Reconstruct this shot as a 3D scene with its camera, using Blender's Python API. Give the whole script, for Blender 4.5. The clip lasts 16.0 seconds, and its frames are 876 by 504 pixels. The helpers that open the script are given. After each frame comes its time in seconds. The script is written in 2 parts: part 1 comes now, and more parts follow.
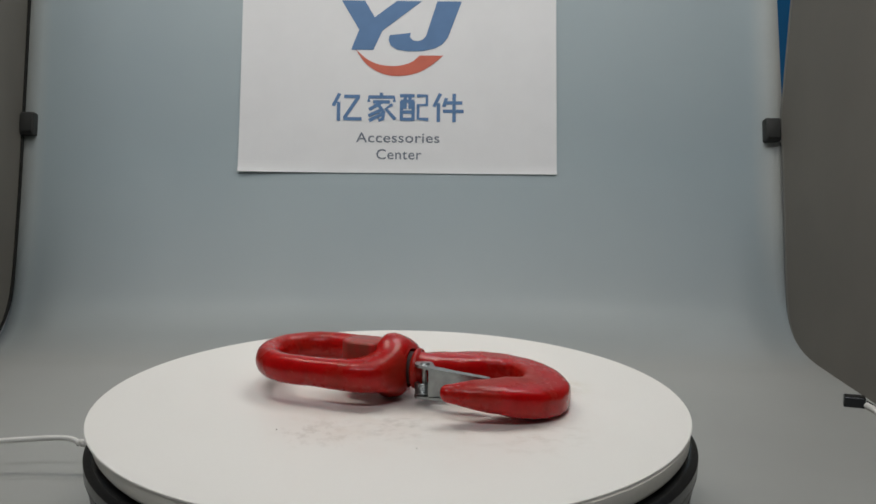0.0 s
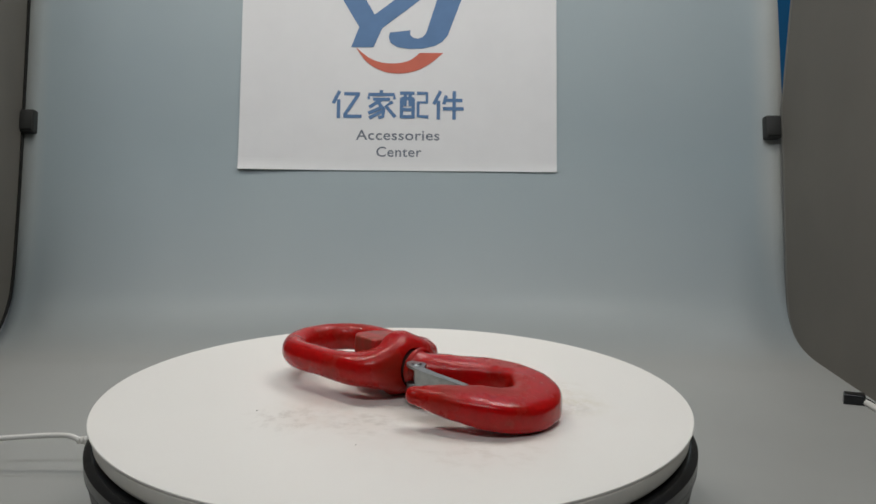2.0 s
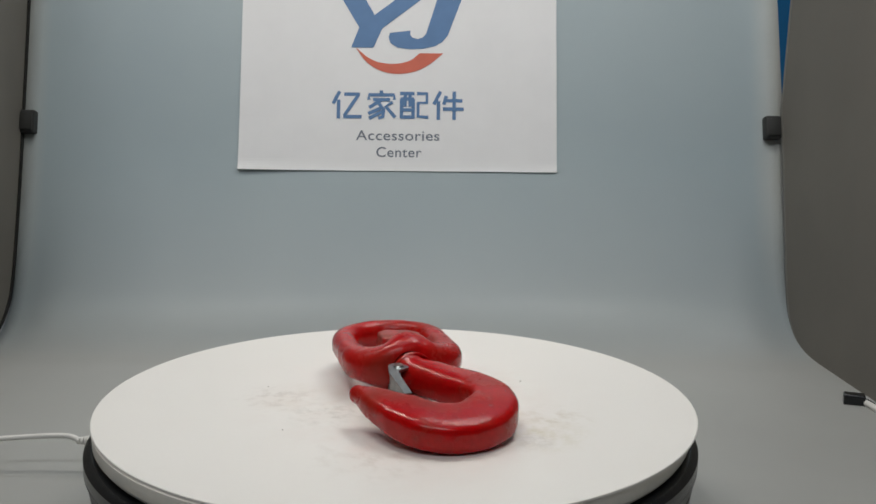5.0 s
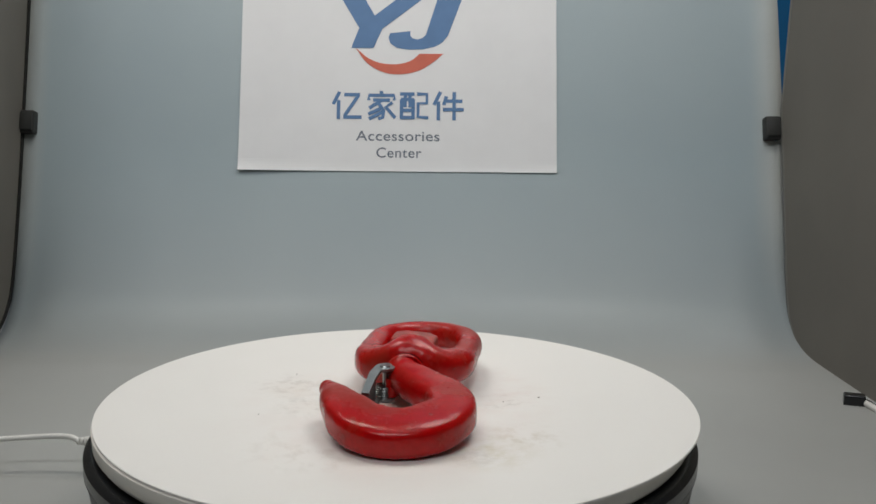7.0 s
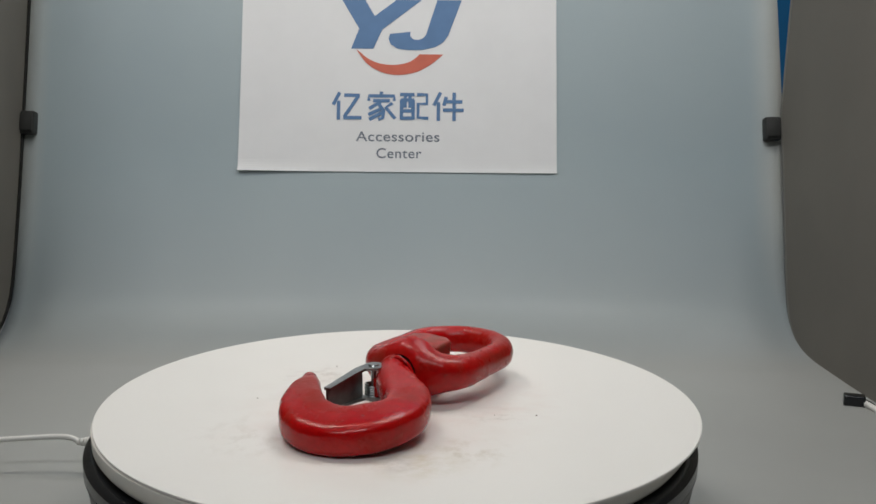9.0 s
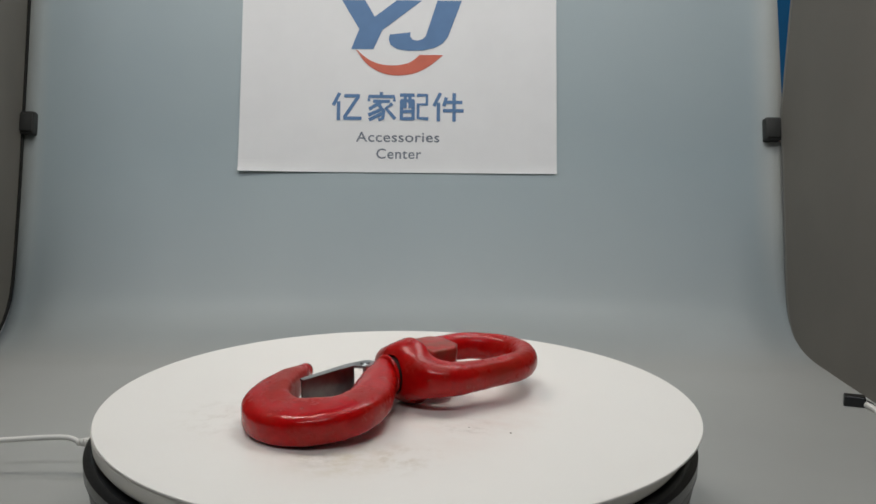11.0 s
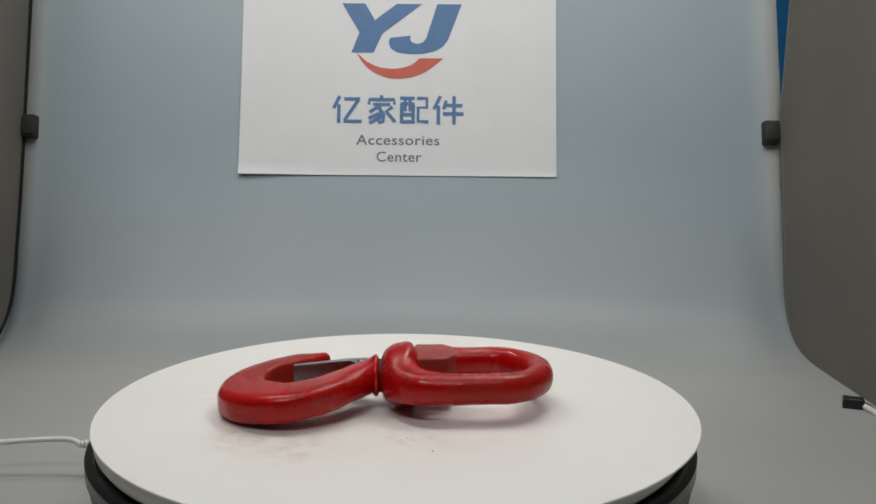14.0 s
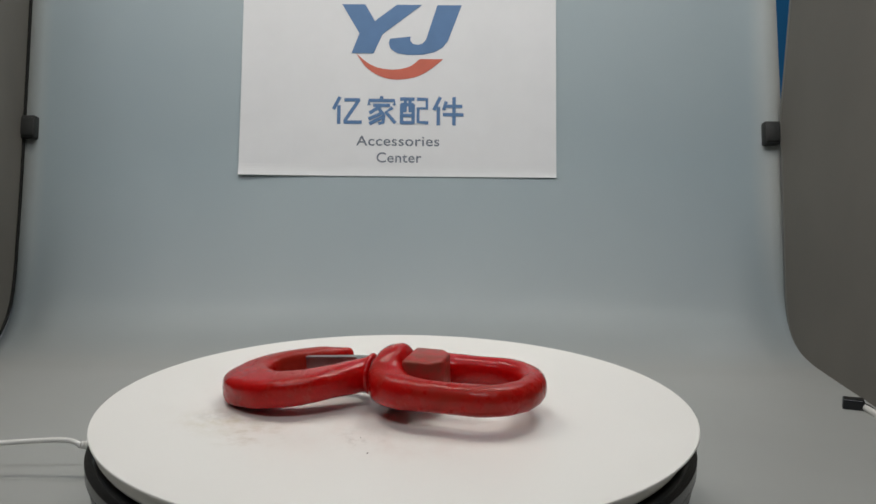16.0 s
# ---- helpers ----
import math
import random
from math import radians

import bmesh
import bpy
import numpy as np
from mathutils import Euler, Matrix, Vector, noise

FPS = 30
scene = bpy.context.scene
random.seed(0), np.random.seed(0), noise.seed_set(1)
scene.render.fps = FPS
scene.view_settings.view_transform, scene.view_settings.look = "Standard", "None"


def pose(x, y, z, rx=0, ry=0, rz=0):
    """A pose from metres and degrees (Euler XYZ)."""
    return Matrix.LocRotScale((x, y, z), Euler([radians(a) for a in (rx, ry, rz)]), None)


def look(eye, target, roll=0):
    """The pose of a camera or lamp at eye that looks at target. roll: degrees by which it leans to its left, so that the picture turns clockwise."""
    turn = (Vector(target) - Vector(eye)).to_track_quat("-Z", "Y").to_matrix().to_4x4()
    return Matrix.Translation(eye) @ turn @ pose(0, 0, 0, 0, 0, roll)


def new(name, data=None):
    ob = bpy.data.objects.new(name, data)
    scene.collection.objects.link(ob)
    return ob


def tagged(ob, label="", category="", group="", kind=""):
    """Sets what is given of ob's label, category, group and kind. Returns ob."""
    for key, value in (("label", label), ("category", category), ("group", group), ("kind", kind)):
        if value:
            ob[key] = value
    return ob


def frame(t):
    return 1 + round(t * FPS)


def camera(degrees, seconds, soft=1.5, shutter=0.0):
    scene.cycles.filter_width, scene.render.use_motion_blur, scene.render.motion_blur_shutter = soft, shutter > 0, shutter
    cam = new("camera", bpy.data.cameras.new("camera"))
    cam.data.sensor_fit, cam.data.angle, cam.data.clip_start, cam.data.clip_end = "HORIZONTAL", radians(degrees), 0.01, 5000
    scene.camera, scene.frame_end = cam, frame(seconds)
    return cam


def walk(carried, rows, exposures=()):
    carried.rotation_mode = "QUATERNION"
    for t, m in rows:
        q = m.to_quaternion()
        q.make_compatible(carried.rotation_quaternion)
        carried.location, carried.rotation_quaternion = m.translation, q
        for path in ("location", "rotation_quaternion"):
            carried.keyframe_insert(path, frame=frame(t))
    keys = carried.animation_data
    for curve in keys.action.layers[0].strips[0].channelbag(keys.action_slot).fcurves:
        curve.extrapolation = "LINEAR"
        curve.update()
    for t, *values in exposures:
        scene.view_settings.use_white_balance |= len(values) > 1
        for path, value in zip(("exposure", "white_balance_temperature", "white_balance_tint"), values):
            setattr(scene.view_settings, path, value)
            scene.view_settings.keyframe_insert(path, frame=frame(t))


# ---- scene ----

# ---- camera: a phone on a stand, nudged a little in tilt ----
EYE = (0.0214, -0.4846)
EYE_Z = 0.2213
TILT0, LEAN = 80.912, 0.5636
NUDGE = [(0.0, 0.065), (0.5, 0.023), (1.0, -0.033), (1.5, -0.08), (2.0, -0.08), (2.5, -0.043), (3.0, -0.03), (3.5, -0.018),
         (4.0, -0.07), (6.5, -0.04), (7.0, -0.033), (7.5, 0.06), (8.0, 0.065), (8.5, 0.015), (9.0, 0.0), (11.5, 0.062),
         (12.0, 0.21), (12.5, 0.275), (13.0, 0.225), (13.5, 0.21), (14.0, 0.21), (14.5, 0.255), (15.0, 0.26), (15.5, 0.26), (16.0, 0.26)]


def eye_pose(tilt, back):
    return pose(EYE[0], EYE[1] - back, EYE_Z, TILT0 + tilt, 0, 0) @ pose(0, 0, 0, 0, 0, LEAN)


cam = camera(48.165, 16.0, soft=1.6)
walk(cam, [(t, eye_pose(a, 0.0022 if t > 11.6 else 0.0)) for t, a in NUDGE], exposures=[(0.0, -0.15), (1.0, -0.14), (2.0, -0.11), (2.6, -0.03), (16.0, -0.03)])

# ---- light: two LED bars over the booth's sides, the room's ceiling lamps, two added fills ----
world = bpy.data.worlds.new("room_air")
world.use_nodes = True
world.node_tree.nodes["Background"].inputs[0].default_value = (0.6, 0.68, 0.75, 1)
world.node_tree.nodes["Background"].inputs[1].default_value = 0.05
scene.world = world


def area(name, m, sx, sy, watts, colour, spread=180):
    d = bpy.data.lights.new(name, "AREA")
    d.shape, d.size, d.size_y, d.energy, d.color = "RECTANGLE", sx, sy, watts, colour
    d.spread = radians(spread)
    ob = new(name, d)
    ob.matrix_world = m
    return ob


area("led_bar", look((-0.31, 0.20, 0.86), (-0.02, 0.06, 0.0), 0), 0.035, 0.46, 2.55, (1.0, 0.955, 0.885))
area("led_bar", look((0.31, 0.20, 0.86), (0.02, 0.06, 0.0), 0), 0.035, 0.46, 2.25, (1.0, 0.955, 0.885))
area("unseen_ceiling_lamp", look((-0.6, -1.6, 2.3), (0.0, 0.0, 0.1)), 0.36, 0.14, 11.2, (0.97, 0.985, 1.0))
area("unseen_ceiling_lamp", look((0.2, -1.6, 2.3), (0.08, 0.2, 0.1)), 0.36, 0.14, 8.4, (0.97, 0.985, 1.0))

# unseen fill light, added only to brighten the backdrop
area("backdrop_fill", look((0.05, -0.10, 1.05), (0.05, 0.42, 0.12)), 0.62, 0.10, 0.27, (0.95, 0.98, 1.0), 80)
# added behind the backdrop, out of view, to brighten the blue wall in the gap
area("unseen_ceiling_lamp", look((0.6, 1.25, 2.38), (0.6, 1.9, 0.6)), 0.9, 0.25, 16.0, (0.95, 0.98, 1.0))

# ---- materials ----


class Nodes:
    """A node material with short calls."""

    def __init__(self, name):
        self.mat = bpy.data.materials.new(name)
        self.mat.use_nodes = True
        self.tree = self.mat.node_tree
        self.bsdf = self.tree.nodes["Principled BSDF"]
        self.coord = self.tree.nodes.new("ShaderNodeTexCoord")

    def link(self, a, b):
        self.tree.links.new(a, b)

    def noise(self, scale, detail=4.0, rough=0.55, stretch=(1, 1, 1)):
        mp = self.tree.nodes.new("ShaderNodeMapping")
        mp.inputs["Scale"].default_value = stretch
        self.link(self.coord.outputs["Object"], mp.inputs["Vector"])
        n = self.tree.nodes.new("ShaderNodeTexNoise")
        n.inputs["Scale"].default_value, n.inputs["Detail"].default_value, n.inputs["Roughness"].default_value = scale, detail, rough
        self.link(mp.outputs[0], n.inputs["Vector"])
        return n.outputs["Fac"]

    def ramp(self, fac, stops):
        r = self.tree.nodes.new("ShaderNodeValToRGB")
        el = r.color_ramp.elements
        while len(el) < len(stops):
            el.new(0.5)
        for e, (p, c) in zip(el, stops):
            e.position, e.color = p, (c if len(c) == 4 else (*c, 1))
        self.link(fac, r.inputs[0])
        return r.outputs[0]

    def mix(self, fac, a, b):
        m = self.tree.nodes.new("ShaderNodeMix")
        m.data_type = "RGBA"
        self.link(fac, m.inputs[0])
        for sock, v in ((m.inputs[6], a), (m.inputs[7], b)):
            if isinstance(v, tuple):
                sock.default_value = (*v, 1)
            else:
                self.link(v, sock)
        return m.outputs[2]

    def bump(self, fac, strength, distance):
        b = self.tree.nodes.new("ShaderNodeBump")
        b.inputs["Strength"].default_value, b.inputs["Distance"].default_value = strength, distance
        self.link(fac, b.inputs["Height"])
        self.link(b.outputs[0], self.bsdf.inputs["Normal"])
        self.link(b.outputs[0], self.bsdf.inputs["Coat Normal"])

    def set(self, **kw):
        for k, v in kw.items():
            sock = self.bsdf.inputs[k.replace("_", " ")]
            if hasattr(v, "links"):
                self.link(v, sock)
            else:
                sock.default_value = (*v, 1) if isinstance(v, tuple) else v
        return self


def grey(v):
    return (v, v, v)


def plain(name, colour, rough, metal=0.0, vary=0.12, scale=60.0, bump=0.0, coat=0.0):
    m = Nodes(name)
    n = m.noise(scale)
    m.set(Base_Color=m.ramp(n, [(0.3, tuple(c * (1 - vary) for c in colour)), (0.7, tuple(min(1, c * (1 + vary)) for c in colour))]),
          Roughness=rough, Metallic=metal, Coat_Weight=coat)
    if bump:
        m.bump(m.noise(scale * 8), bump, 0.0004)
    return m.mat


def red_enamel():
    """Thick glossy enamel: dulled and browned in patches, with specks of grime."""
    m = Nodes("red_enamel")
    big = m.noise(26.0, 7.0, 0.66)
    fine = m.noise(420.0, 3.0)
    dull = m.ramp(big, [(0.45, grey(0)), (0.63, grey(0.6))])
    base = m.ramp(fine, [(0.3, (0.36, 0.0010, 0.0016)), (0.7, (0.45, 0.0018, 0.0026))])
    worn = m.mix(dull, base, (0.215, 0.026, 0.012))
    grime = m.ramp(m.noise(210.0, 4.0, 0.7), [(0.63, grey(0)), (0.74, grey(0.6))])
    m.set(Base_Color=m.mix(grime, worn, (0.09, 0.010, 0.007)), Roughness=m.ramp(big, [(0.38, grey(0.19)), (0.66, grey(0.36))]), Specular_IOR_Level=0.20,
          Coat_Weight=m.ramp(big, [(0.4, grey(0.30)), (0.62, grey(0.06))]), Coat_Roughness=0.15)
    m.bump(m.noise(330.0, 4.0, 0.55), 0.36, 0.0008)
    return m.mat


def red_dull():
    m = Nodes("dull_red_paint")
    m.set(Base_Color=m.ramp(m.noise(150.0), [(0.38, (0.24, 0.050, 0.032)), (0.62, (0.40, 0.030, 0.026))]), Roughness=0.34, Specular_IOR_Level=0.3)
    m.bump(m.noise(220.0), 0.4, 0.0008)
    return m.mat


def zinc():
    m = Nodes("zinc_plate")
    m.set(Base_Color=m.ramp(m.noise(120.0), [(0.3, (0.20, 0.215, 0.215)), (0.7, (0.36, 0.38, 0.38))]), Metallic=0.95, Roughness=0.30)
    m.bump(m.noise(300.0), 0.15, 0.0005)
    return m.mat


def board_white():
    """White board, with faint yellowish and grey smears where things were slid about, and the red hook's pinkish bounce
    painted in.
    """
    m = Nodes("white_board")
    t = m.tree

    def times(a, b):
        n = t.nodes.new("ShaderNodeMath")
        n.operation = "MULTIPLY"
        m.link(a, n.inputs[0])
        m.link(b, n.inputs[1])
        return n.outputs[0]

    def near(x, y, r):
        d = t.nodes.new("ShaderNodeVectorMath")
        d.operation = "DISTANCE"
        m.link(m.coord.outputs["Object"], d.inputs[0])
        d.inputs[1].default_value = (x, y, 0.067)
        return m.ramp(d.outputs["Value"], [(0.2 * r, grey(1.0)), (r, grey(0.0))])

    colour = m.mix(m.ramp(m.noise(9.0, 3.0), [(0.35, grey(0)), (0.7, grey(1))]), (0.80, 0.778, 0.742), (0.78, 0.758, 0.722))
    # the last two, pinkish, put light bounced off the red hook into the colour
    for x, y, r, scale, stretch, lo, hi, most, paint in ((0.013, -0.086, 0.026, 75.0, (1.0, 1.2, 1.0), 0.42, 0.66, 0.60, (0.52, 0.47, 0.30)),
                                                         (0.034, -0.074, 0.024, 110.0, (1.3, 1.0, 1.0), 0.48, 0.68, 0.48, (0.47, 0.40, 0.29)),
                                                         (0.004, -0.090, 0.012, 160.0, (1.0, 1.0, 1.0), 0.40, 0.62, 0.45, (0.36, 0.34, 0.30)),
                                                         (-0.060, -0.055, 0.040, 80.0, (1.6, 1.0, 1.0), 0.50, 0.70, 0.32, (0.47, 0.41, 0.34)),
                                                         (-0.042, 0.040, 0.026, 130.0, (1.0, 1.3, 1.0), 0.50, 0.68, 0.50, (0.42, 0.38, 0.33)),
                                                         (-0.030, 0.022, 0.040, 40.0, (1.0, 1.0, 1.0), 0.40, 0.66, 0.34, (0.62, 0.50, 0.40)),
                                                         (-0.040, 0.004, 0.026, 110.0, (1.5, 1.0, 1.0), 0.49, 0.68, 0.48, (0.42, 0.39, 0.34)),
                                                         (0.050, -0.024, 0.020, 130.0, (1.0, 1.4, 1.0), 0.50, 0.70, 0.45, (0.42, 0.38, 0.33)),
                                                         (0.035, 0.0, 0.06, 50.0, (1.0, 1.5, 1.0), 0.47, 0.72, 0.30, (0.62, 0.44, 0.39)),
                                                         (-0.010, -0.030, 0.10, 30.0, (1.0, 1.2, 1.0), 0.44, 0.75, 0.38, (0.66, 0.53, 0.47))):
        colour = m.mix(times(m.ramp(m.noise(scale, 5.0, 0.65, stretch), [(lo, grey(0)), (hi, grey(most))]), near(x, y, r)), colour, paint)
    m.set(Base_Color=colour, Roughness=0.30, Specular_IOR_Level=0.45)
    return m.mat


def sheet_vinyl():
    """A graduated sheet: warm grey at its foot, blue-grey above."""
    m = Nodes("graduated_vinyl")
    n = m.noise(3.2, 4.0)
    foot = m.ramp(n, [(0.35, (0.305, 0.310, 0.296)), (0.65, (0.33, 0.335, 0.32))])
    high = m.ramp(n, [(0.35, (0.296, 0.364, 0.396)), (0.65, (0.328, 0.394, 0.42))])
    sep = m.tree.nodes.new("ShaderNodeSeparateXYZ")
    m.link(m.coord.outputs["Object"], sep.inputs[0])
    # the colour turns pale beige along the two sides, on the upright part only
    shifted = m.tree.nodes.new("ShaderNodeMath")
    shifted.inputs[1].default_value = 0.5
    m.link(sep.outputs["X"], shifted.inputs[0])
    side_mask = m.ramp(shifted.outputs[0], [(0.134, grey(0.6)), (0.139, grey(0.38)), (0.156, grey(0)), (0.812, grey(0)), (0.830, grey(0.4)), (0.839, grey(0.65))])
    upright = m.ramp(sep.outputs["Y"], [(0.385, grey(0)), (0.42, grey(1))])
    side_mask = m.mix(upright, (0.0, 0.0, 0.0), side_mask)
    printed = m.mix(m.ramp(sep.outputs["Y"], [(0.30, grey(0)), (0.43, grey(1))]), foot, high)
    m.set(Base_Color=m.mix(side_mask, printed, (0.50, 0.475, 0.42)),
          Roughness=m.ramp(m.noise(5.0), [(0.3, grey(0.40)), (0.7, grey(0.50))]), Specular_IOR_Level=0.36)
    m.bump(m.noise(7.0, 2.0, 0.5, (1.0, 0.25, 0.25)), 0.22, 0.004)
    return m.mat


RED, RED_DULL, ZINC, BOARD, VINYL = red_enamel(), red_dull(), zinc(), board_white(), sheet_vinyl()
PLATTER = plain("white_plastic", (0.80, 0.77, 0.71), 0.42, vary=0.04)
BLACK_GLOSS = plain("black_plastic", (0.007, 0.008, 0.010), 0.25, vary=0.3, scale=90)
BLACK_SATIN = plain("dark_grey_plastic", (0.014, 0.0155, 0.0155), 0.4, vary=0.15, scale=80, bump=0.1)
CLIP = plain("black_clamp_plastic", (0.016, 0.017, 0.016), 0.55, vary=0.2, bump=0.1)
PANEL = plain("dark_grey_felt", (0.155, 0.145, 0.127), 0.75, vary=0.07, scale=9, bump=0.1)
STRIP = plain("grey_edge_strip", (0.17, 0.165, 0.15), 0.5, vary=0.06)
TRIM = plain("black_trim", (0.006, 0.006, 0.005), 0.9)
PAPER = plain("printer_paper", (0.69, 0.70, 0.715), 0.6, vary=0.02, scale=30)
INK_BLUE = plain("blue_ink", (0.075, 0.17, 0.34), 0.55, vary=0.06)
INK_RED = plain("orange_red_ink", (0.52, 0.11, 0.065), 0.55, vary=0.06)
INK_DARK = plain("slate_ink", (0.135, 0.16, 0.20), 0.55, vary=0.06)
CORD = plain("white_cord", (0.66, 0.65, 0.62), 0.45, vary=0.05)
TABLE = plain("table_laminate", (0.42, 0.41, 0.39), 0.45, vary=0.08, scale=12)
BLUE_WALL = plain("blue_wall_paint", (0.004, 0.15, 0.36), 0.6, vary=0.06, scale=4)
ROOM_WALL = plain("grey_wall_paint", (0.34, 0.34, 0.33), 0.8, vary=0.04, scale=5)
ROOM_FLOOR = plain("grey_floor_tile", (0.25, 0.25, 0.24), 0.5, vary=0.1, scale=3)
GREASE = plain("greasy_dark_steel", (0.03, 0.010, 0.008), 0.7, vary=0.4, scale=200)
DIRT = plain("dark_grit", (0.30, 0.26, 0.23), 0.8)

# ---- mesh helpers ----


def mesh_object(name, bm, material, smooth=40):
    bmesh.ops.recalc_face_normals(bm, faces=bm.faces)
    me = bpy.data.meshes.new(name)
    bm.to_mesh(me)
    bm.free()
    me.materials.append(material)
    if smooth:
        me.polygons.foreach_set("use_smooth", [True] * len(me.polygons))
        me.set_sharp_from_angle(angle=radians(smooth))
    return new(name, me)


def part(name, bm, material, parent, label="", smooth=40):
    ob = mesh_object(name, bm, material, smooth)
    ob.parent = parent
    if label:
        tagged(ob, label)
    return ob


def box(x0, x1, y0, y1, z0, z1, bevel=0.0, segments=2):
    bm = bmesh.new()
    bmesh.ops.create_cube(bm, size=1, matrix=Matrix.LocRotScale(((x0 + x1) / 2, (y0 + y1) / 2, (z0 + z1) / 2), None, (x1 - x0, y1 - y0, z1 - z0)))
    if bevel:
        bmesh.ops.bevel(bm, geom=bm.edges[:], offset=bevel, segments=segments, affect="EDGES", profile=0.6)
    return bm


def revolve(profile, n=96):
    """Turns (radius, height) round the z axis."""
    bm = bmesh.new()
    rings = []
    for r, z in profile:
        if r < 1e-6:
            rings.append([bm.verts.new((0, 0, z))])
        else:
            rings.append([bm.verts.new((r * math.cos(2 * math.pi * i / n), r * math.sin(2 * math.pi * i / n), z)) for i in range(n)])
    for a, b in zip(rings, rings[1:]):
        for i in range(n):
            j = (i + 1) % n
            if len(a) == 1 and len(b) == 1:
                continue
            if len(a) == 1:
                bm.faces.new((a[0], b[i], b[j]))
            elif len(b) == 1:
                bm.faces.new((a[i], a[j], b[0]))
            else:
                bm.faces.new((a[i], a[j], b[j], b[i]))
    return bm


def spline(rows, steps, closed=False):
    """Catmull-Rom through rows of numbers."""
    n, out = len(rows), []
    for i in range(n if closed else n - 1):
        q = [rows[(i + k) % n] if closed else rows[min(max(i + k, 0), n - 1)] for k in (-1, 0, 1, 2)]
        for s in range(steps):
            u = s / steps
            out.append(tuple(0.5 * (2 * b + (c - a) * u + (2 * a - 5 * b + 4 * c - d) * u * u + (3 * b - a - 3 * c + d) * u ** 3)
                             for a, b, c, d in zip(*q)))
    if not closed:
        out.append(tuple(rows[-1]))
    return out


def loft(rows, closed=False, n=32, droop=0.0):
    """A bar in the xy plane: rows of x, y, half width in the plane, half height, squareness, lift, thinning to its left; in millimetres."""
    bm = bmesh.new()
    m, rings = len(rows), []
    for i, (x, y, w, h, e, lift, thin) in enumerate(rows):
        a = rows[(i - 1) % m] if closed or i else rows[0]
        b = rows[(i + 1) % m] if closed or i < m - 1 else rows[-1]
        tx, ty = b[0] - a[0], b[1] - a[1]
        k = math.hypot(tx, ty)
        nx, ny = -ty / k, tx / k
        ring = []
        for j in range(n):
            t = 2 * math.pi * j / n
            c, s = math.cos(t), math.sin(t)
            side = math.copysign(abs(c) ** (2 / e), c)
            p = side * w
            q = math.copysign(abs(s) ** (2 / e), s) * h * (1 - thin * side)
            # hammer marks of the forging
            at = Vector((x + nx * p, y + ny * p, q))
            dent = 1 + 0.030 * noise.noise(at / 9) + 0.020 * noise.noise(at / 3.5)
            px = x + nx * p * dent
            ring.append(bm.verts.new((px / 1000, (y + ny * p * dent) / 1000, (q * dent + lift - droop * max(0.0, px - 8)) / 1000)))
        rings.append(ring)
    for a, b in list(zip(rings, rings[1:])) + ([(rings[-1], rings[0])] if closed else []):
        for j in range(n):
            bm.faces.new((a[j], a[(j + 1) % n], b[(j + 1) % n], b[j]))
    if not closed:
        for r in (rings[0], rings[-1]):
            bm.faces.new(r)
    return bm


def tube(points, radius, n=12, steps=8):
    """A round cord through points."""
    path = [Vector(p) for p in spline(points, steps)]
    bm = bmesh.new()
    rings, up = [], Vector((0, 0, 1))
    for i, p in enumerate(path):
        d = (path[min(i + 1, len(path) - 1)] - path[max(i - 1, 0)]).normalized()
        if abs(d.dot(up)) > 0.95:
            up = Vector((1, 0, 0))
        a = d.cross(up).normalized()
        b = a.cross(d)
        rings.append([bm.verts.new(p + radius * (math.cos(2 * math.pi * j / n) * a + math.sin(2 * math.pi * j / n) * b)) for j in range(n)])
    for a, b in zip(rings, rings[1:]):
        for j in range(n):
            bm.faces.new((a[j], a[(j + 1) % n], b[(j + 1) % n], b[j]))
    for r in (rings[0], rings[-1]):
        bm.faces.new(r)
    return bm


def slab(outline, thick, z0=0.0):
    """A flat outline in xy, raised to a slab."""
    bm = bmesh.new()
    f = bm.faces.new([bm.verts.new((x, y, z0)) for x, y in outline])
    up = bmesh.ops.extrude_face_region(bm, geom=[f])
    bmesh.ops.translate(bm, verts=[v for v in up["geom"] if isinstance(v, bmesh.types.BMVert)], vec=(0, 0, thick))
    bmesh.ops.triangulate(bm, faces=[f for f in bm.faces if len(f.verts) > 4])
    return bm


def joined(*many):
    bm = bmesh.new()
    for other in many:
        me = bpy.data.meshes.new("joining")
        other.to_mesh(me)
        other.free()
        bm.from_mesh(me)
        bpy.data.meshes.remove(me)
    return bm


def moved(bm, m):
    bmesh.ops.transform(bm, matrix=m, verts=bm.verts)
    return bm


# ---- the setting: room, table, vinyl sweep, side panels ----
def setting(name, bm, material, label, category, smooth=0):
    return tagged(mesh_object(name, bm, material, smooth), label, category, kind="structure")


setting("floor", box(-2.5, 2.5, -2.5, 2.0, -0.80, -0.75), ROOM_FLOOR, "grey tiled floor of the room", "floor")
setting("ceiling", box(-2.5, 2.5, -2.5, 2.0, 2.45, 2.5), ROOM_WALL, "plain grey ceiling of the room", "ceiling")
setting("wall_north", box(-2.5, 2.5, 2.0, 2.1, -0.75, 2.45), BLUE_WALL, "plain blue painted wall behind the backdrop", "wall")
setting("wall_south", box(-2.5, 2.5, -2.6, -2.5, -0.75, 2.45), ROOM_WALL, "plain grey wall of the room", "wall")
setting("wall_west", box(-2.6, -2.5, -2.5, 2.0, -0.75, 2.45), ROOM_WALL, "plain grey side wall of the room", "wall")
setting("wall_east", box(2.5, 2.6, -2.5, 2.0, -0.75, 2.45), ROOM_WALL, "plain grey side wall of the room", "wall")

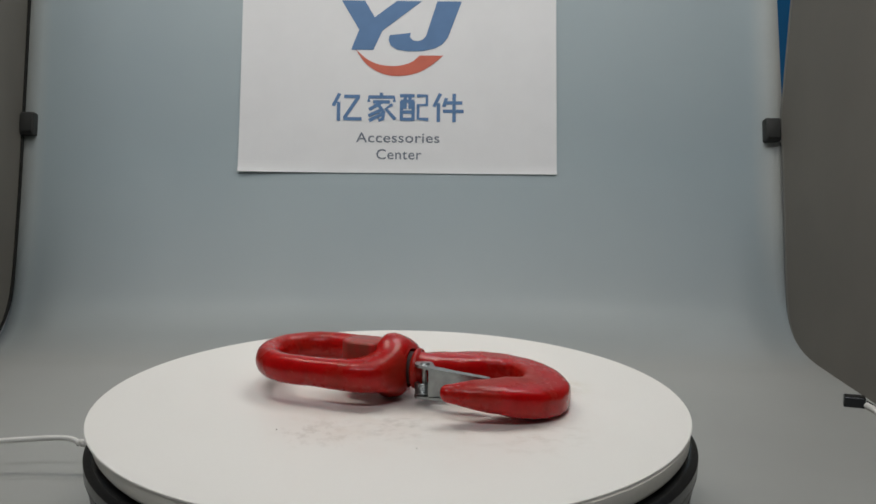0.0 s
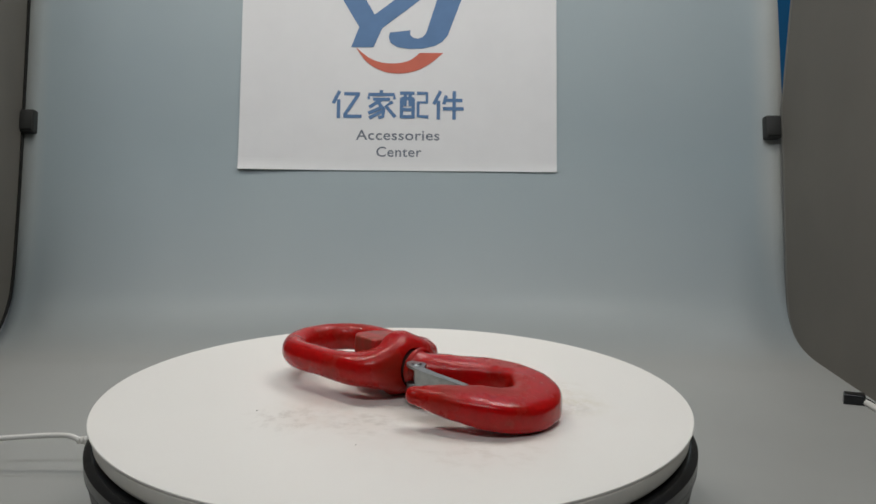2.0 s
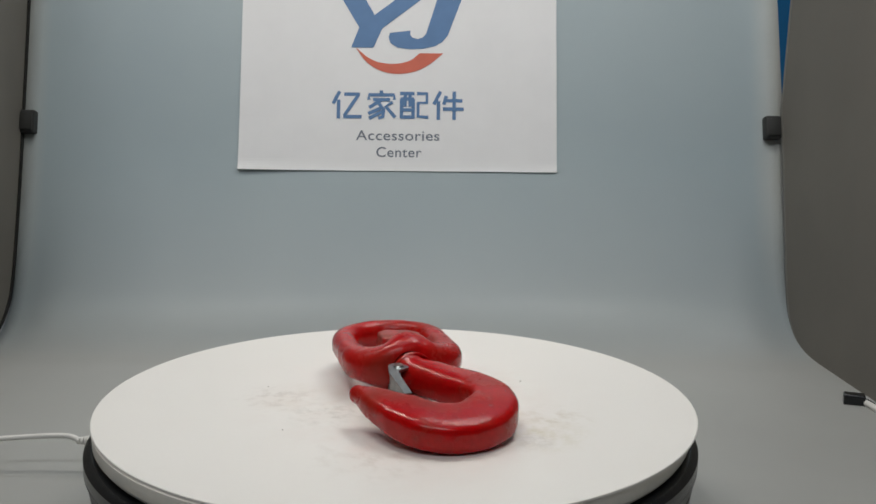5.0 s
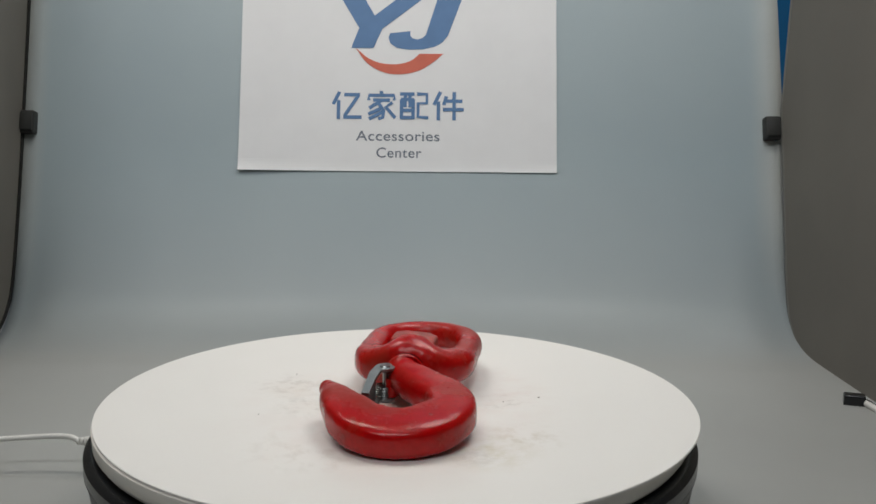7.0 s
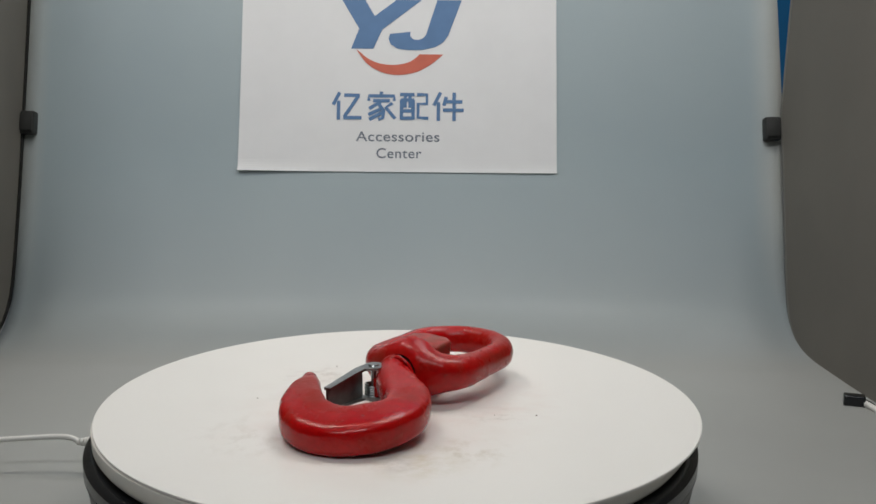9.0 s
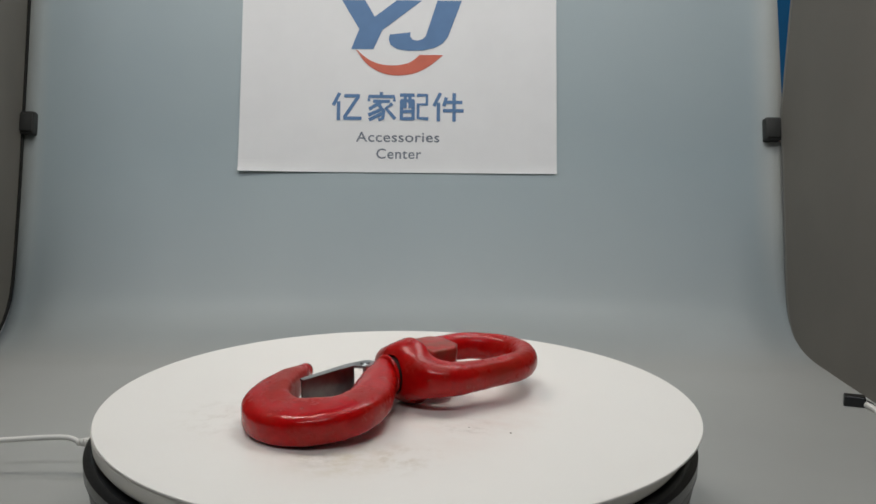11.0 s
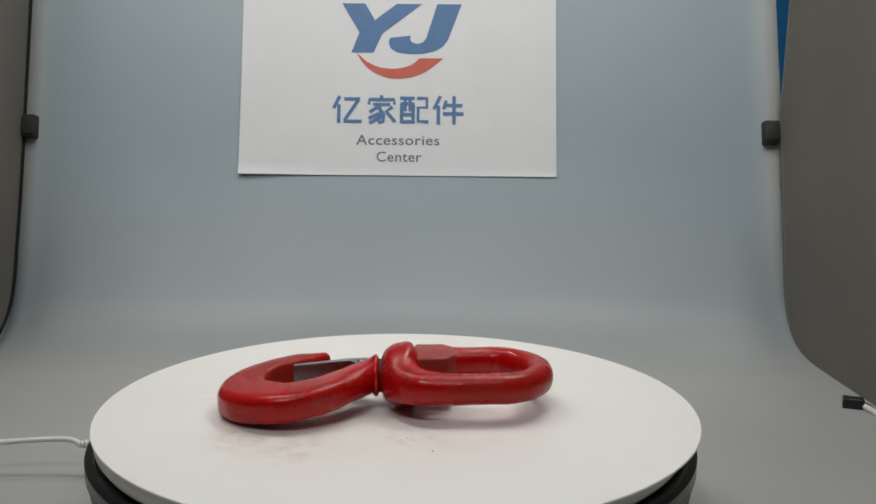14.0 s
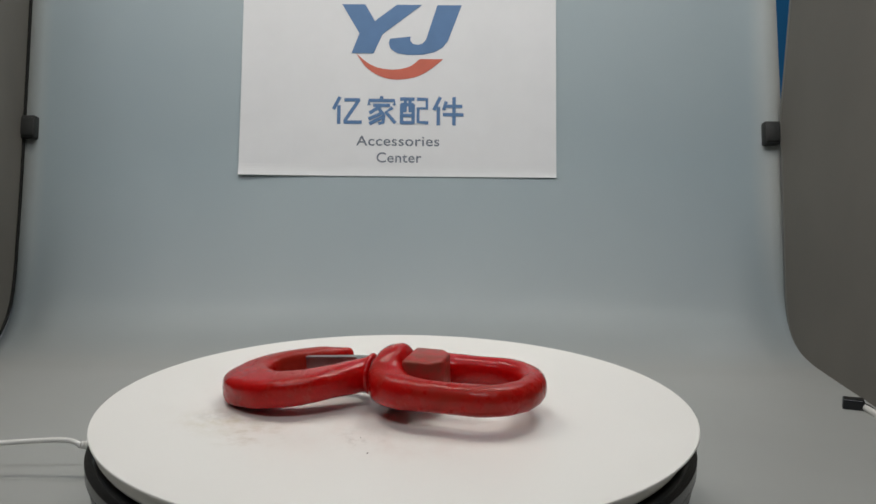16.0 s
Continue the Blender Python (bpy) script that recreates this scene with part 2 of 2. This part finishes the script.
table = tagged(new("work_table"), "grey laminate work table under the vinyl backdrop", "table")
part("tabletop", box(-0.8, 0.8, -0.55, 0.75, -0.034, -0.004, 0.003), TABLE, table)
for lx in (-0.75, 0.75):
    for ly in (-0.5, 0.7):
        part("leg", box(lx - 0.02, lx + 0.02, ly - 0.02, ly + 0.02, -0.75, -0.034), TABLE, table)

# the profile of the sweep: y, z
SWEEP = [(-0.45, 0.0), (-0.2, 0.0), (0.1, 0.0), (0.25, 0.0), (0.30, 0.0018), (0.334, 0.009), (0.358, 0.022), (0.380, 0.044), (0.4045, 0.09),
         (0.4275, 0.15), (0.44535, 0.215), (0.470, 0.31), (0.5063, 0.45), (0.5504, 0.62)]
# its tighter bend along the two side panels
BEND = [(-0.45, 0.0), (-0.2, 0.0), (0.1, 0.0), (0.28, 0.0), (0.335, 0.0015), (0.364, 0.009), (0.384, 0.025), (0.397, 0.048), (0.411, 0.09),
         (0.4285, 0.15), (0.44535, 0.215), (0.470, 0.31), (0.5063, 0.45), (0.5504, 0.62)]


def backdrop():
    path, bend = spline(SWEEP, 6), spline(BEND, 6)
    nx = 48
    bm = bmesh.new()
    grid = []
    for (y, z), (y1, z1) in zip(path, bend):
        k = min(1.0, max(0.0, (0.40 - y) / 0.25))
        x0, x1 = -0.3655, 0.3418 - 0.0028 * min(1.0, max(0.0, (z - 0.19) / 0.12)) + 0.02 * k
        row = []
        for i in range(nx + 1):
            u = 1.06 * (2 * i / nx - 1) / (1 + 0.06 * (2 * i / nx - 1) ** 2)
            curl = 0.004 * max(0.0, abs(u) - 0.9) ** 2 / 0.01 * min(1.0, z / 0.08)
            w = min(1.0, max(0.0, (abs(u) - 0.86) / 0.13))
            w = w * w * (3 - 2 * w)
            row.append(bm.verts.new(((x0 + x1) / 2 + u * (x1 - x0) / 2, y + (y1 - y) * w - curl, z + (z1 - z) * w)))
        grid.append(row)
    for a, b in zip(grid, grid[1:]):
        for i in range(nx):
            bm.faces.new((a[i], a[i + 1], b[i + 1], b[i]))
    ob = mesh_object("backdrop", bm, VINYL, 60)
    so = ob.modifiers.new("thickness", "SOLIDIFY")
    so.thickness, so.offset = 0.0015, -1
    return tagged(ob, "blue-grey vinyl sheet curving up from the table", "backdrop", kind="structure")


backdrop()


def rounded(points, centre_y, centre_z, r, a0, a1, n=10):
    for i in range(n + 1):
        a = radians(a0 + (a1 - a0) * i / n)
        points.append((centre_y + r * math.cos(a), centre_z + r * math.sin(a)))


def panel_from(outline, thick):
    """A standing panel from an outline in y, z; its inner face at x = 0, its body towards +x."""
    return moved(slab(outline, thick), Matrix(((0, 0, 1, 0), (1, 0, 0, 0), (0, 1, 0, 0), (0, 0, 0, 1))))


EDGE = [p for p in spline(BEND, 6) if p[0] > 0.33]
left = tagged(new("side_panel"), "dark grey side panel with a thin black edge strip", "panel", "side panels of the photo booth")
outline = [(-0.30, 0.62), (-0.30, 0.001)] + [(y - 0.004, z + 0.004) for y, z in EDGE if z < 0.63]
part("board", panel_from(outline, 0.008), PANEL, left)
ribbon = [(y - 0.004, z + 0.004) for y, z in EDGE if 0.004 < z < 0.63]
part("edge_strip", panel_from([(y - 0.0005, z + 0.0005) for y, z in ribbon] + [(y - 0.0042, z + 0.0015) for y, z in reversed(ribbon)], 0.0095), TRIM, left, "thin black edge strip")
left.matrix_basis = pose(-0.3735, 0, 0)

right = tagged(new("side_panel"), "dark grey side panel with a rounded lower corner", "panel", "side panels of the photo booth")
outline = [(-0.25, 0.62), (-0.25, 0.001)]
low = [p for p in spline([(0.29, 0.001), (0.333, 0.0025), (0.353, 0.007), (0.368, 0.014), (0.383, 0.032), (0.392, 0.059), (0.41, 0.134), (0.43, 0.209)], 5)]
part("board", panel_from(outline + low + [(0.423, 0.31), (0.405, 0.62)], 0.008), PANEL, right)
rim = low[12:] + [(0.423, 0.31), (0.405, 0.62)]
part("edge_strip", panel_from([(y + 0.0015, z) for y, z in rim] + [(y - 0.003, z) for y, z in reversed(rim)], 0.0085), STRIP, right, "slim grey edge strip").location.x = -0.0003
right.matrix_basis = pose(0.3372, 0.43, 0, 0, 0, 1.7) @ pose(0, -0.43, 0)

# ---- clamps that hold the sheet ----


def clamp(m):
    th = tagged(new("spring_clamp"), "small black plastic clamp gripping the backdrop edge", "clamp", "clamps on the backdrop")
    part("jaw", box(-0.0072, 0.0072, -0.012, 0.0, -0.0108, 0.0108, 0.002, 3), CLIP, th)
    part("rear_jaw", box(-0.007, 0.007, 0.003, 0.011, -0.010, 0.010, 0.002, 3), CLIP, th)
    part("pad", box(-0.006, 0.006, -0.0135, -0.012, -0.008, 0.008, 0.0006), CLIP, th)
    th.matrix_basis = m
    return th


clamp(pose(0.3302, 0.4388, 0.1915, -14.5))
clamp(pose(-0.3602, 0.4385, 0.1905, -14.5))

# ---- tiny white flecks on the sheet ----
def white_fleck(x, y, z, size):
    bm = slab([(-size, -size * 0.7), (size * 0.8, -size), (size, size * 0.9), (-size * 0.7, size)], 0.0004)
    ob = tagged(mesh_object("white_fleck", bm, CORD, 0), "tiny white fleck on the backdrop", "tape", "scraps of tape on the backdrop")
    ob.matrix_basis = Matrix.Translation((x, y - 0.0022, z)) @ pose(0, 0, 0, 75.5)


for sx, sy, sz, size in ((-0.3502, 0.4305, 0.1577, 0.0016), (-0.3562, 0.4232, 0.1317, 0.0014)):
    white_fleck(sx, sy, sz, size)

# ---- the printed sheet ----
SHEET_LEAN = math.degrees(math.atan2(0.0415, 0.16))
poster = tagged(new("poster"), "white paper sheet with blue and orange logo on the backdrop", "poster")
paper = bmesh.new()
rows = []
for v in (0.0, 0.002, 0.004, 0.006, 0.008, 0.011, 0.05, 0.10, 0.15, 0.21):
    rows.append([paper.verts.new((-0.148 + 0.296 * i / 12, v, 0.0016 + (0.0006 + 0.0006 * (i / 6 - 1) ** 2) * max(0.0, 1 - v / 0.011) ** 2 + 0.0024 * max(0.0, 1 - i / 4) ** 2 * max(0.0, 1 - v / 0.05) ** 2)) for i in range(13)])
for a, b in zip(rows, rows[1:]):
    for i in range(12):
        paper.faces.new((a[i], a[i + 1], b[i + 1], b[i]))
part("paper", paper, PAPER, poster, "", 0).modifiers.new("thickness", "SOLIDIFY").thickness = 0.0004
poster.matrix_basis = Matrix.Translation((-0.0171, 0.4272, 0.1500)) @ pose(0, 0, 0, 90 - SHEET_LEAN)
INK_UP = 0.0018


def sketch(points):
    """From the drawing's units to the sheet."""
    return [((x - 412) * 0.0001935, (850 - y) * 0.0001905) for x, y in points]


def printed(name, points, material, label=""):
    return part(name, slab(sketch([(410 + (x - 412) * 0.985, y - 17) for x, y in points]), 0.0001, INK_UP), material, poster, label, 0)


def stroke(points, width):
    """A bar of even width along a line of points, in the drawing's units."""
    out_a, out_b = [], []
    for i, (x, y) in enumerate(points):
        ax, ay = points[max(i - 1, 0)]
        bx, by = points[min(i + 1, len(points) - 1)]
        k = math.hypot(bx - ax, by - ay)
        nx, ny = -(by - ay) / k * width / 2, (bx - ax) / k * width / 2
        out_a.append((x + nx, y + ny))
        out_b.append((x - nx, y - ny))
    return out_a + out_b[::-1]


printed("logo_shape", [(128, 2), (243, 2), (292, 86), (400, 2), (525, 2), (330, 155), (288, 252), (178, 252), (216, 150)], INK_BLUE, "blue slanted forked logo shape")
printed("logo_shape", [(601, 2), (722, 2), (655, 185), (628, 220), (590, 242), (530, 256), (460, 258), (405, 250), (372, 228), (362, 200), (368, 176),
                       (470, 164), (468, 186), (482, 201), (506, 206), (530, 198), (546, 180)], INK_BLUE, "blue slanted hooked logo shape")
lower = spline([(200, 250), (255, 325), (330, 370), (410, 383), (500, 368), (570, 330), (632, 278)], 5)
upper = spline([(516, 278), (470, 315), (400, 332), (320, 326), (260, 300), (214, 262)], 5)
printed("logo_swoosh", lower + upper, INK_RED, "orange-red smile-shaped swoosh")

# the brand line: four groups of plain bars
BARS = [
    [[(128, 466), (98, 528)], [(124, 508), (124, 602)], [(150, 480), (226, 480)], [(220, 482), (152, 588)], [(148, 592), (236, 592)]],
    [[(330, 460), (330, 476)], [(270, 506), (270, 482), (392, 482), (392, 506)], [(290, 506), (372, 506)], [(330, 508), (272, 546)],
     [(318, 524), (342, 556), (338, 592), (316, 598)], [(336, 544), (268, 576)], [(342, 562), (272, 600)], [(384, 518), (352, 540), (398, 594)]],
    [[(420, 474), (490, 474)], [(428, 500), (428, 598)], [(484, 500), (484, 598)], [(424, 502), (488, 502)], [(446, 476), (444, 540)],
     [(468, 476), (470, 540)], [(428, 556), (484, 556)], [(424, 592), (488, 592)], [(502, 474), (550, 474), (550, 520), (508, 520), (508, 588), (558, 592)]],
    [[(616, 462), (584, 528)], [(606, 510), (606, 604)], [(644, 484), (632, 528)], [(636, 508), (722, 508)], [(628, 550), (728, 550)], [(682, 462), (682, 604)]],
]
for group in BARS:
    for k, line in enumerate(group):
        part("printed_bar", slab(sketch(stroke([(x, y - 10) for x, y in line], 17)), 0.0001, INK_UP + 0.00002 * k), INK_BLUE, poster, "", 0)


def writing(text, x0, x1, y_base, height, material):
    """Words in the built-in font, fitted to a width and a capital height."""
    cu = bpy.data.curves.new("writing", "FONT")
    cu.body, cu.size, cu.space_character, cu.offset = text, 1.0, 1.06, 0.008
    ob = new("writing", cu)
    me = bpy.data.meshes.new_from_object(ob.evaluated_get(bpy.context.evaluated_depsgraph_get()))
    bpy.data.objects.remove(ob)
    co = np.array([v.co[:] for v in me.vertices])
    lo, hi = co.min(0), co.max(0)
    sx = (x1 - x0) / (hi[0] - lo[0])
    sy = height / 0.70
    for v in me.vertices:
        v.co = (x0 + (v.co.x - lo[0]) * sx, y_base + v.co.y * sy, INK_UP)
    me.materials.append(material)
    w = new("writing", me)
    w.parent = poster
    return tagged(w, "dark slate printed words")


writing("Accessories", -0.0390, 0.0388, 0.0290, 0.0094, INK_DARK)
writing("Center", -0.0197, 0.0222, 0.0132, 0.0094, INK_DARK)

# ---- the turntable ----
TOP = 0.067
TURN = -11.13


def turn_at(t):
    return TURN * (t - 9.0)


turntable = tagged(new("turntable"), "turntable with black base and white platter on vinyl sheet", "turntable")
part("base", revolve([(0.0, 0.002), (0.145, 0.002), (0.1475, 0.006), (0.1480, 0.0300), (0.1470, 0.0306), (0.1470, 0.0314), (0.1486, 0.0320), (0.1496, 0.0384), (0.1484, 0.0390), (0.1484, 0.0398), (0.1499, 0.0404), (0.1505, 0.0445), (0.1515, 0.0465), (0.1515, 0.0475)], 128),
     BLACK_SATIN, turntable, "dark grey plastic base shell")
part("base_rim", revolve([(0.1515, 0.0476), (0.1515, 0.0525), (0.1495, 0.0545), (0.1465, 0.0550), (0.1435, 0.0535), (0.139, 0.0525), (0.0, 0.0525)], 128),
     BLACK_GLOSS, turntable, "glossy black upper rim")
for a in (45, 135, 225, 315):
    part("rubber_foot", moved(revolve([(0, 0), (0.011, 0), (0.012, 0.003), (0, 0.003)], 24), pose(0.12 * math.cos(radians(a)), 0.12 * math.sin(radians(a)), 0)), BLACK_GLOSS, turntable)
platter = part("platter", revolve([(0.0, 0.054), (0.1405, 0.0545), (0.1455, 0.0565), (0.1472, 0.059), (0.1475, 0.0652), (0.1468, 0.0657), (0, 0.0657)], 160),
               PLATTER, turntable, "white plastic platter")

board = tagged(mesh_object("round_board", moved(revolve([(0, 0.0658), (0.1495, 0.0658), (0.15, 0.0661), (0.15, 0.0667), (0.1497, 0.067), (0, 0.067)], 192),
                                                pose(0.00295, 0.0009, 0)), BOARD),
               "thin round white board with grimy smudges on the platter", "board")

# ---- grit on the board ----
GRIT = []


def grit(x, y, size):
    bm = bmesh.new()
    bmesh.ops.create_icosphere(bm, subdivisions=1, radius=1)
    for v in bm.verts:
        v.co *= random.uniform(0.7, 1.2)
    moved(bm, Matrix.Diagonal((size, size * 0.8, size * 0.5, 1)))
    ob = tagged(mesh_object("grit_speck", bm, DIRT), "tiny dark speck of grit on the white board", "grit", "specks of grit on the board")
    GRIT.append((ob, x, y, TOP + size * 0.3))


# ---- the swivel hook ----
HOOK = pose(0.004, -0.005, TOP + 0.0161, 0, 0.3, -120) @ pose(0, 0.0010, 0)


def swivel_hook():
    hook = tagged(new("swivel_hook"), "red painted swivel hook with zinc latch on a round board", "hook")

    # x, y, half width, half height, squareness, thinning outwards
    neck = [(6.1, 0, 9.0, 9.0, 2, 0), (6.7, 0, 10.1, 10.1, 2, 0), (7.8, 0, 10.5, 10.5, 2, 0), (8.8, 0, 9.9, 9.9, 2, 0), (9.8, 0.3, 9.0, 9.0, 2, 0),
            (12.6, 2.0, 8.9, 8.8, 2.1, 0), (17, 6.2, 9.6, 8.6, 2.3, 0)]
    bow = [(24, 13.4, 10.2, 8.2, 2.6, 0.04), (33, 22.6, 10.7, 7.9, 3.3, 0.08), (44, 28.4, 10.8, 7.9, 4.3, 0.12), (54.4, 28.4, 11.1, 8.1, 4.2, 0.14),
           (64.2, 23.2, 12.0, 8.3, 4.2, 0.15), (71.5, 14.4, 12.1, 8.2, 4.2, 0.15), (73.5, 4, 12.3, 8.2, 4.2, 0.15), (70.7, -7.6, 11.5, 8.2, 4.2, 0.15)]
    prong = [(62.9, -16.0, 10.3, 8.0, 4.2, 0.14), (54.3, -21.8, 9.0, 7.4, 3.2, 0.12), (47.3, -25.9, 7.6, 6.7, 2.7, 0.08), (41.9, -28.6, 6.2, 5.7, 2.3, 0.04),
             (37.5, -31.2, 4.5, 4.8, 2, 0), (34.8, -32.9, 4.0, 4.3, 2, 0)]
    rows = [(x, y, w, h, e, 2.5 * min(1.0, max(0.0, (2 - y) / 28)), thin) for x, y, w, h, e, thin in neck + bow + prong]
    body = spline(rows, 6)
    x, y, w, h, e, lift, thin = body[-1]
    for k, s in ((1.6, 0.86), (2.6, 0.6), (3.1, 0.28)):
        body.append((x - 0.9 * k, y - 0.42 * k, w * s, h * s, e, lift, thin))
    # the hook droops a little from the eye's axis
    part("hook_body", loft(body, n=56, droop=0.114), RED, hook, "red enamelled hook with a deep curved bow", 60)

    # the shank that runs through the eye
    part("shank", moved(revolve([(0, -0.024), (0.0085, -0.024), (0.0085, 0.0), (0, 0.0)], 32), pose(0.0075, 0, 0, 0, 90)), GREASE, hook, "dark greasy swivel shank")

    # the eye: a closed bar with a swollen collar
    eye = []
    for i in range(21):
        a = radians(90 + 180 * i / 20)
        eye.append((-51.8 + 23.8 * math.cos(a), 0.5 + 25.6 * math.sin(a), 6.7, 7.5, 2.2, -0.2, 0))
    side = [(-38, -25.4, 6.8, 7.5, 2.2, -0.2, 0), (-27, -25.1, 7.2, 7.7, 2.3, -0.2, 0), (-17, -22.9, 9.0, 8.3, 2.5, -0.2, 0), (-10.0, -18.6, 10.0, 9.2, 2.5, 0, -0.06),
            (-6.4, -14, 9.5, 11.0, 2.6, 0.1, -0.10), (-4.6, -9.5, 9.5, 13.6, 2.8, 0.3, -0.16), (-4.3, -4.5, 9.6, 15.6, 2.9, 0.4, -0.17)]
    collar = side + [(-4.3, 0, 9.6, 16.1, 2.9, 0.4, -0.17)] + [(a, -b, *rest) for a, b, *rest in reversed(side)]
    collar = [(a, b + 0.5, *rest) for a, b, *rest in collar]
    ring = spline(eye[:] + collar, 4, closed=True)
    link = part("eye_link", loft(ring, closed=True, n=40), RED, hook, "red enamelled oval eye with a swollen collar", 60)
    hole = mesh_object("hole", moved(revolve([(0, -0.02), (0.0101, -0.02), (0.0101, 0.02), (0, 0.02)], 40), pose(-0.0015, 0, 0, 0, 90)), RED)
    cut = link.modifiers.new("hole", "BOOLEAN")
    cut.object, cut.solver = hole, "EXACT"
    bpy.context.view_layer.update()
    cutmesh = bpy.data.meshes.new_from_object(link.evaluated_get(bpy.context.evaluated_depsgraph_get()))
    link.modifiers.clear()
    link.data = cutmesh
    cutmesh.polygons.foreach_set("use_smooth", [True] * len(cutmesh.polygons))
    cutmesh.set_sharp_from_angle(angle=radians(50))
    bpy.data.objects.remove(hole)

    # square head inside the eye, its far corners cut off
    plan = [(-0.0125, -0.0116), (-0.0125, 0.0116), (-0.0274, 0.0116), (-0.0324, 0.0064), (-0.0324, -0.0064), (-0.0274, -0.0116)]
    block = slab(plan, 0.0222, -0.0111)
    bmesh.ops.dissolve_limit(block, angle_limit=0.01, verts=block.verts, edges=block.edges)
    bmesh.ops.bevel(block, geom=block.edges[:], offset=0.0014, segments=3, affect="EDGES", profile=0.5)
    part("nut", moved(block, pose(0, -0.0004, 0.0015, -4.0)), RED_DULL, hook, "dull red square nut with cut corners", 34)

    # the latch: a folded zinc plate hinged on the shank
    latch = part("latch", latch_plate(), ZINC, hook, "folded zinc-plated safety latch", 30)
    part("rivet", moved(revolve([(0, -0.0094), (0.0022, -0.0094), (0.0028, -0.0086), (0.0013, -0.0080), (0.0013, 0.0080), (0.0028, 0.0086), (0.0022, 0.0094), (0, 0.0094)], 24),
                        pose(0.0145, -0.0088, -0.0030)), ZINC, latch, "zinc rivet")
    coil = [(0.0140 + 0.0036 * math.cos(k * 0.7), -0.0096 + 0.0036 * math.sin(k * 0.7), -0.0098 + 0.0060 * k / 45) for k in range(46)]
    part("spring", tube(coil, 0.0006, 6, 2), ZINC, latch, "small steel coil spring")
    part("latch_lug", moved(revolve([(0, -0.0065), (0.0026, -0.0065), (0.0030, -0.0060), (0.0030, 0.0020), (0.0026, 0.0026), (0, 0.0026)], 28), pose(0.0140, -0.0058, -0.0030)), RED, hook)
    return hook


def latch_plate():
    """A channel: one upright web and two flanges that taper to the tip and end in round ears."""
    t = 0.0013
    x0, x1 = 0.0145, 0.0494
    reach = [(0.0185, 0.0076), (0.026, 0.0073), (0.038, 0.0060), (0.0494, 0.0047)]
    web, rows = bmesh.new(), []
    for x, z in reach:
        y = -0.0146 + (x - 0.0085) * 0.06
        rows.append([web.verts.new((x, y + dy, s * z)) for dy, s in ((0, -1), (0, 1), (t, 1), (t, -1))])
    for a, b in zip(rows, rows[1:]):
        for i in range(4):
            web.faces.new((a[i], a[(i + 1) % 4], b[(i + 1) % 4], b[i]))
    web.faces.new(rows[0])
    web.faces.new(rows[-1])
    pieces = [web]
    for s in (-1, 1):
        outline = []
        for i in range(15):
            a = radians(60 + 210 * i / 14)
            outline.append((x0 + 0.0050 * math.cos(a), -0.0088 + 0.0050 * math.sin(a)))
        outline += [(0.022, -0.0150), (x1, -0.0133), (x1, -0.0098), (0.030, -0.0104), (0.0205, -0.0100)]
        pieces.append(moved(slab(outline, t, -t / 2), pose(x0, 0, s * 0.0079, 0, s * 4.4, 0) @ pose(-x0, 0, 0)))
    return moved(joined(*pieces), pose(0.008, 0, -0.0028, 0, 0.2, 0) @ pose(-0.008, 0, 0))


hook = swivel_hook()
for gx, gy, gs in ((0.0703, -0.0240, 0.0006), (0.0498, -0.0244, 0.0004), (-0.0360, 0.0604, 0.0005), (-0.0703, -0.0004, 0.0004)):
    grit(gx, gy, gs)

# ---- cords on the sheet ----
lead = tagged(new("power_cord"), "thin white power cord plugged into the turntable base", "cable")
part("cord", tube([(-0.186, 0.060, 0.0205), (-0.196, 0.0625, 0.0225), (-0.226, 0.0615, 0.0212), (-0.29, 0.058, 0.017), (-0.36, 0.055, 0.010)], 0.0016), CORD, lead)
part("strain_relief", moved(joined(*[revolve([(0, z), (r, z), (r, z + 0.0016), (0, z + 0.0016)], 20)
                                     for z, r in ((0.0, 0.0020), (0.0022, 0.0023), (0.0044, 0.0027), (0.0066, 0.0031))]), pose(-0.187, 0.060, 0.0205, 0, 90)), CORD, lead)
part("plug", moved(box(-0.0190, 0.0190, -0.0045, 0.0045, -0.004, 0.004, 0.0015), pose(-0.1595, 0.060, 0.0205)), CORD, lead)

other = tagged(new("led_cable"), "white cable with a black connector lying by the side panel", "cable")
part("connector", moved(box(-0.0074, 0.0074, -0.0048, 0.0048, 0.0, 0.0085, 0.0014, 3), pose(0.3258, 0.2040, 0.0005, 0, 0, -18)), BLACK_GLOSS, other, "black plastic connector")
part("cord", tube([(0.3315, 0.2005, 0.004), (0.3345, 0.188, 0.003), (0.334, 0.165, 0.002), (0.337, 0.12, 0.0018), (0.338, -0.05, 0.0018)], 0.0023), CORD, other)
part("black_cord", tube([(0.3285, 0.2045, 0.0055), (0.3345, 0.197, 0.005), (0.337, 0.178, 0.002), (0.340, 0.12, 0.0015), (0.341, -0.05, 0.0015)], 0.0011), BLACK_GLOSS, other, "thin black cord")


# ---- what turns ----
def motions():
    times = [0.5 * k for k in range(33)]

    def turned(m):
        return [(t, pose(0, 0, 0, 0, 0, turn_at(t)) @ m) for t in times]

    walk(platter, turned(Matrix.Identity(4)))
    walk(board, turned(Matrix.Identity(4)))
    walk(hook, turned(HOOK))
    for ob, x, y, z in GRIT:
        walk(ob, turned(pose(x, y, z)))


motions()
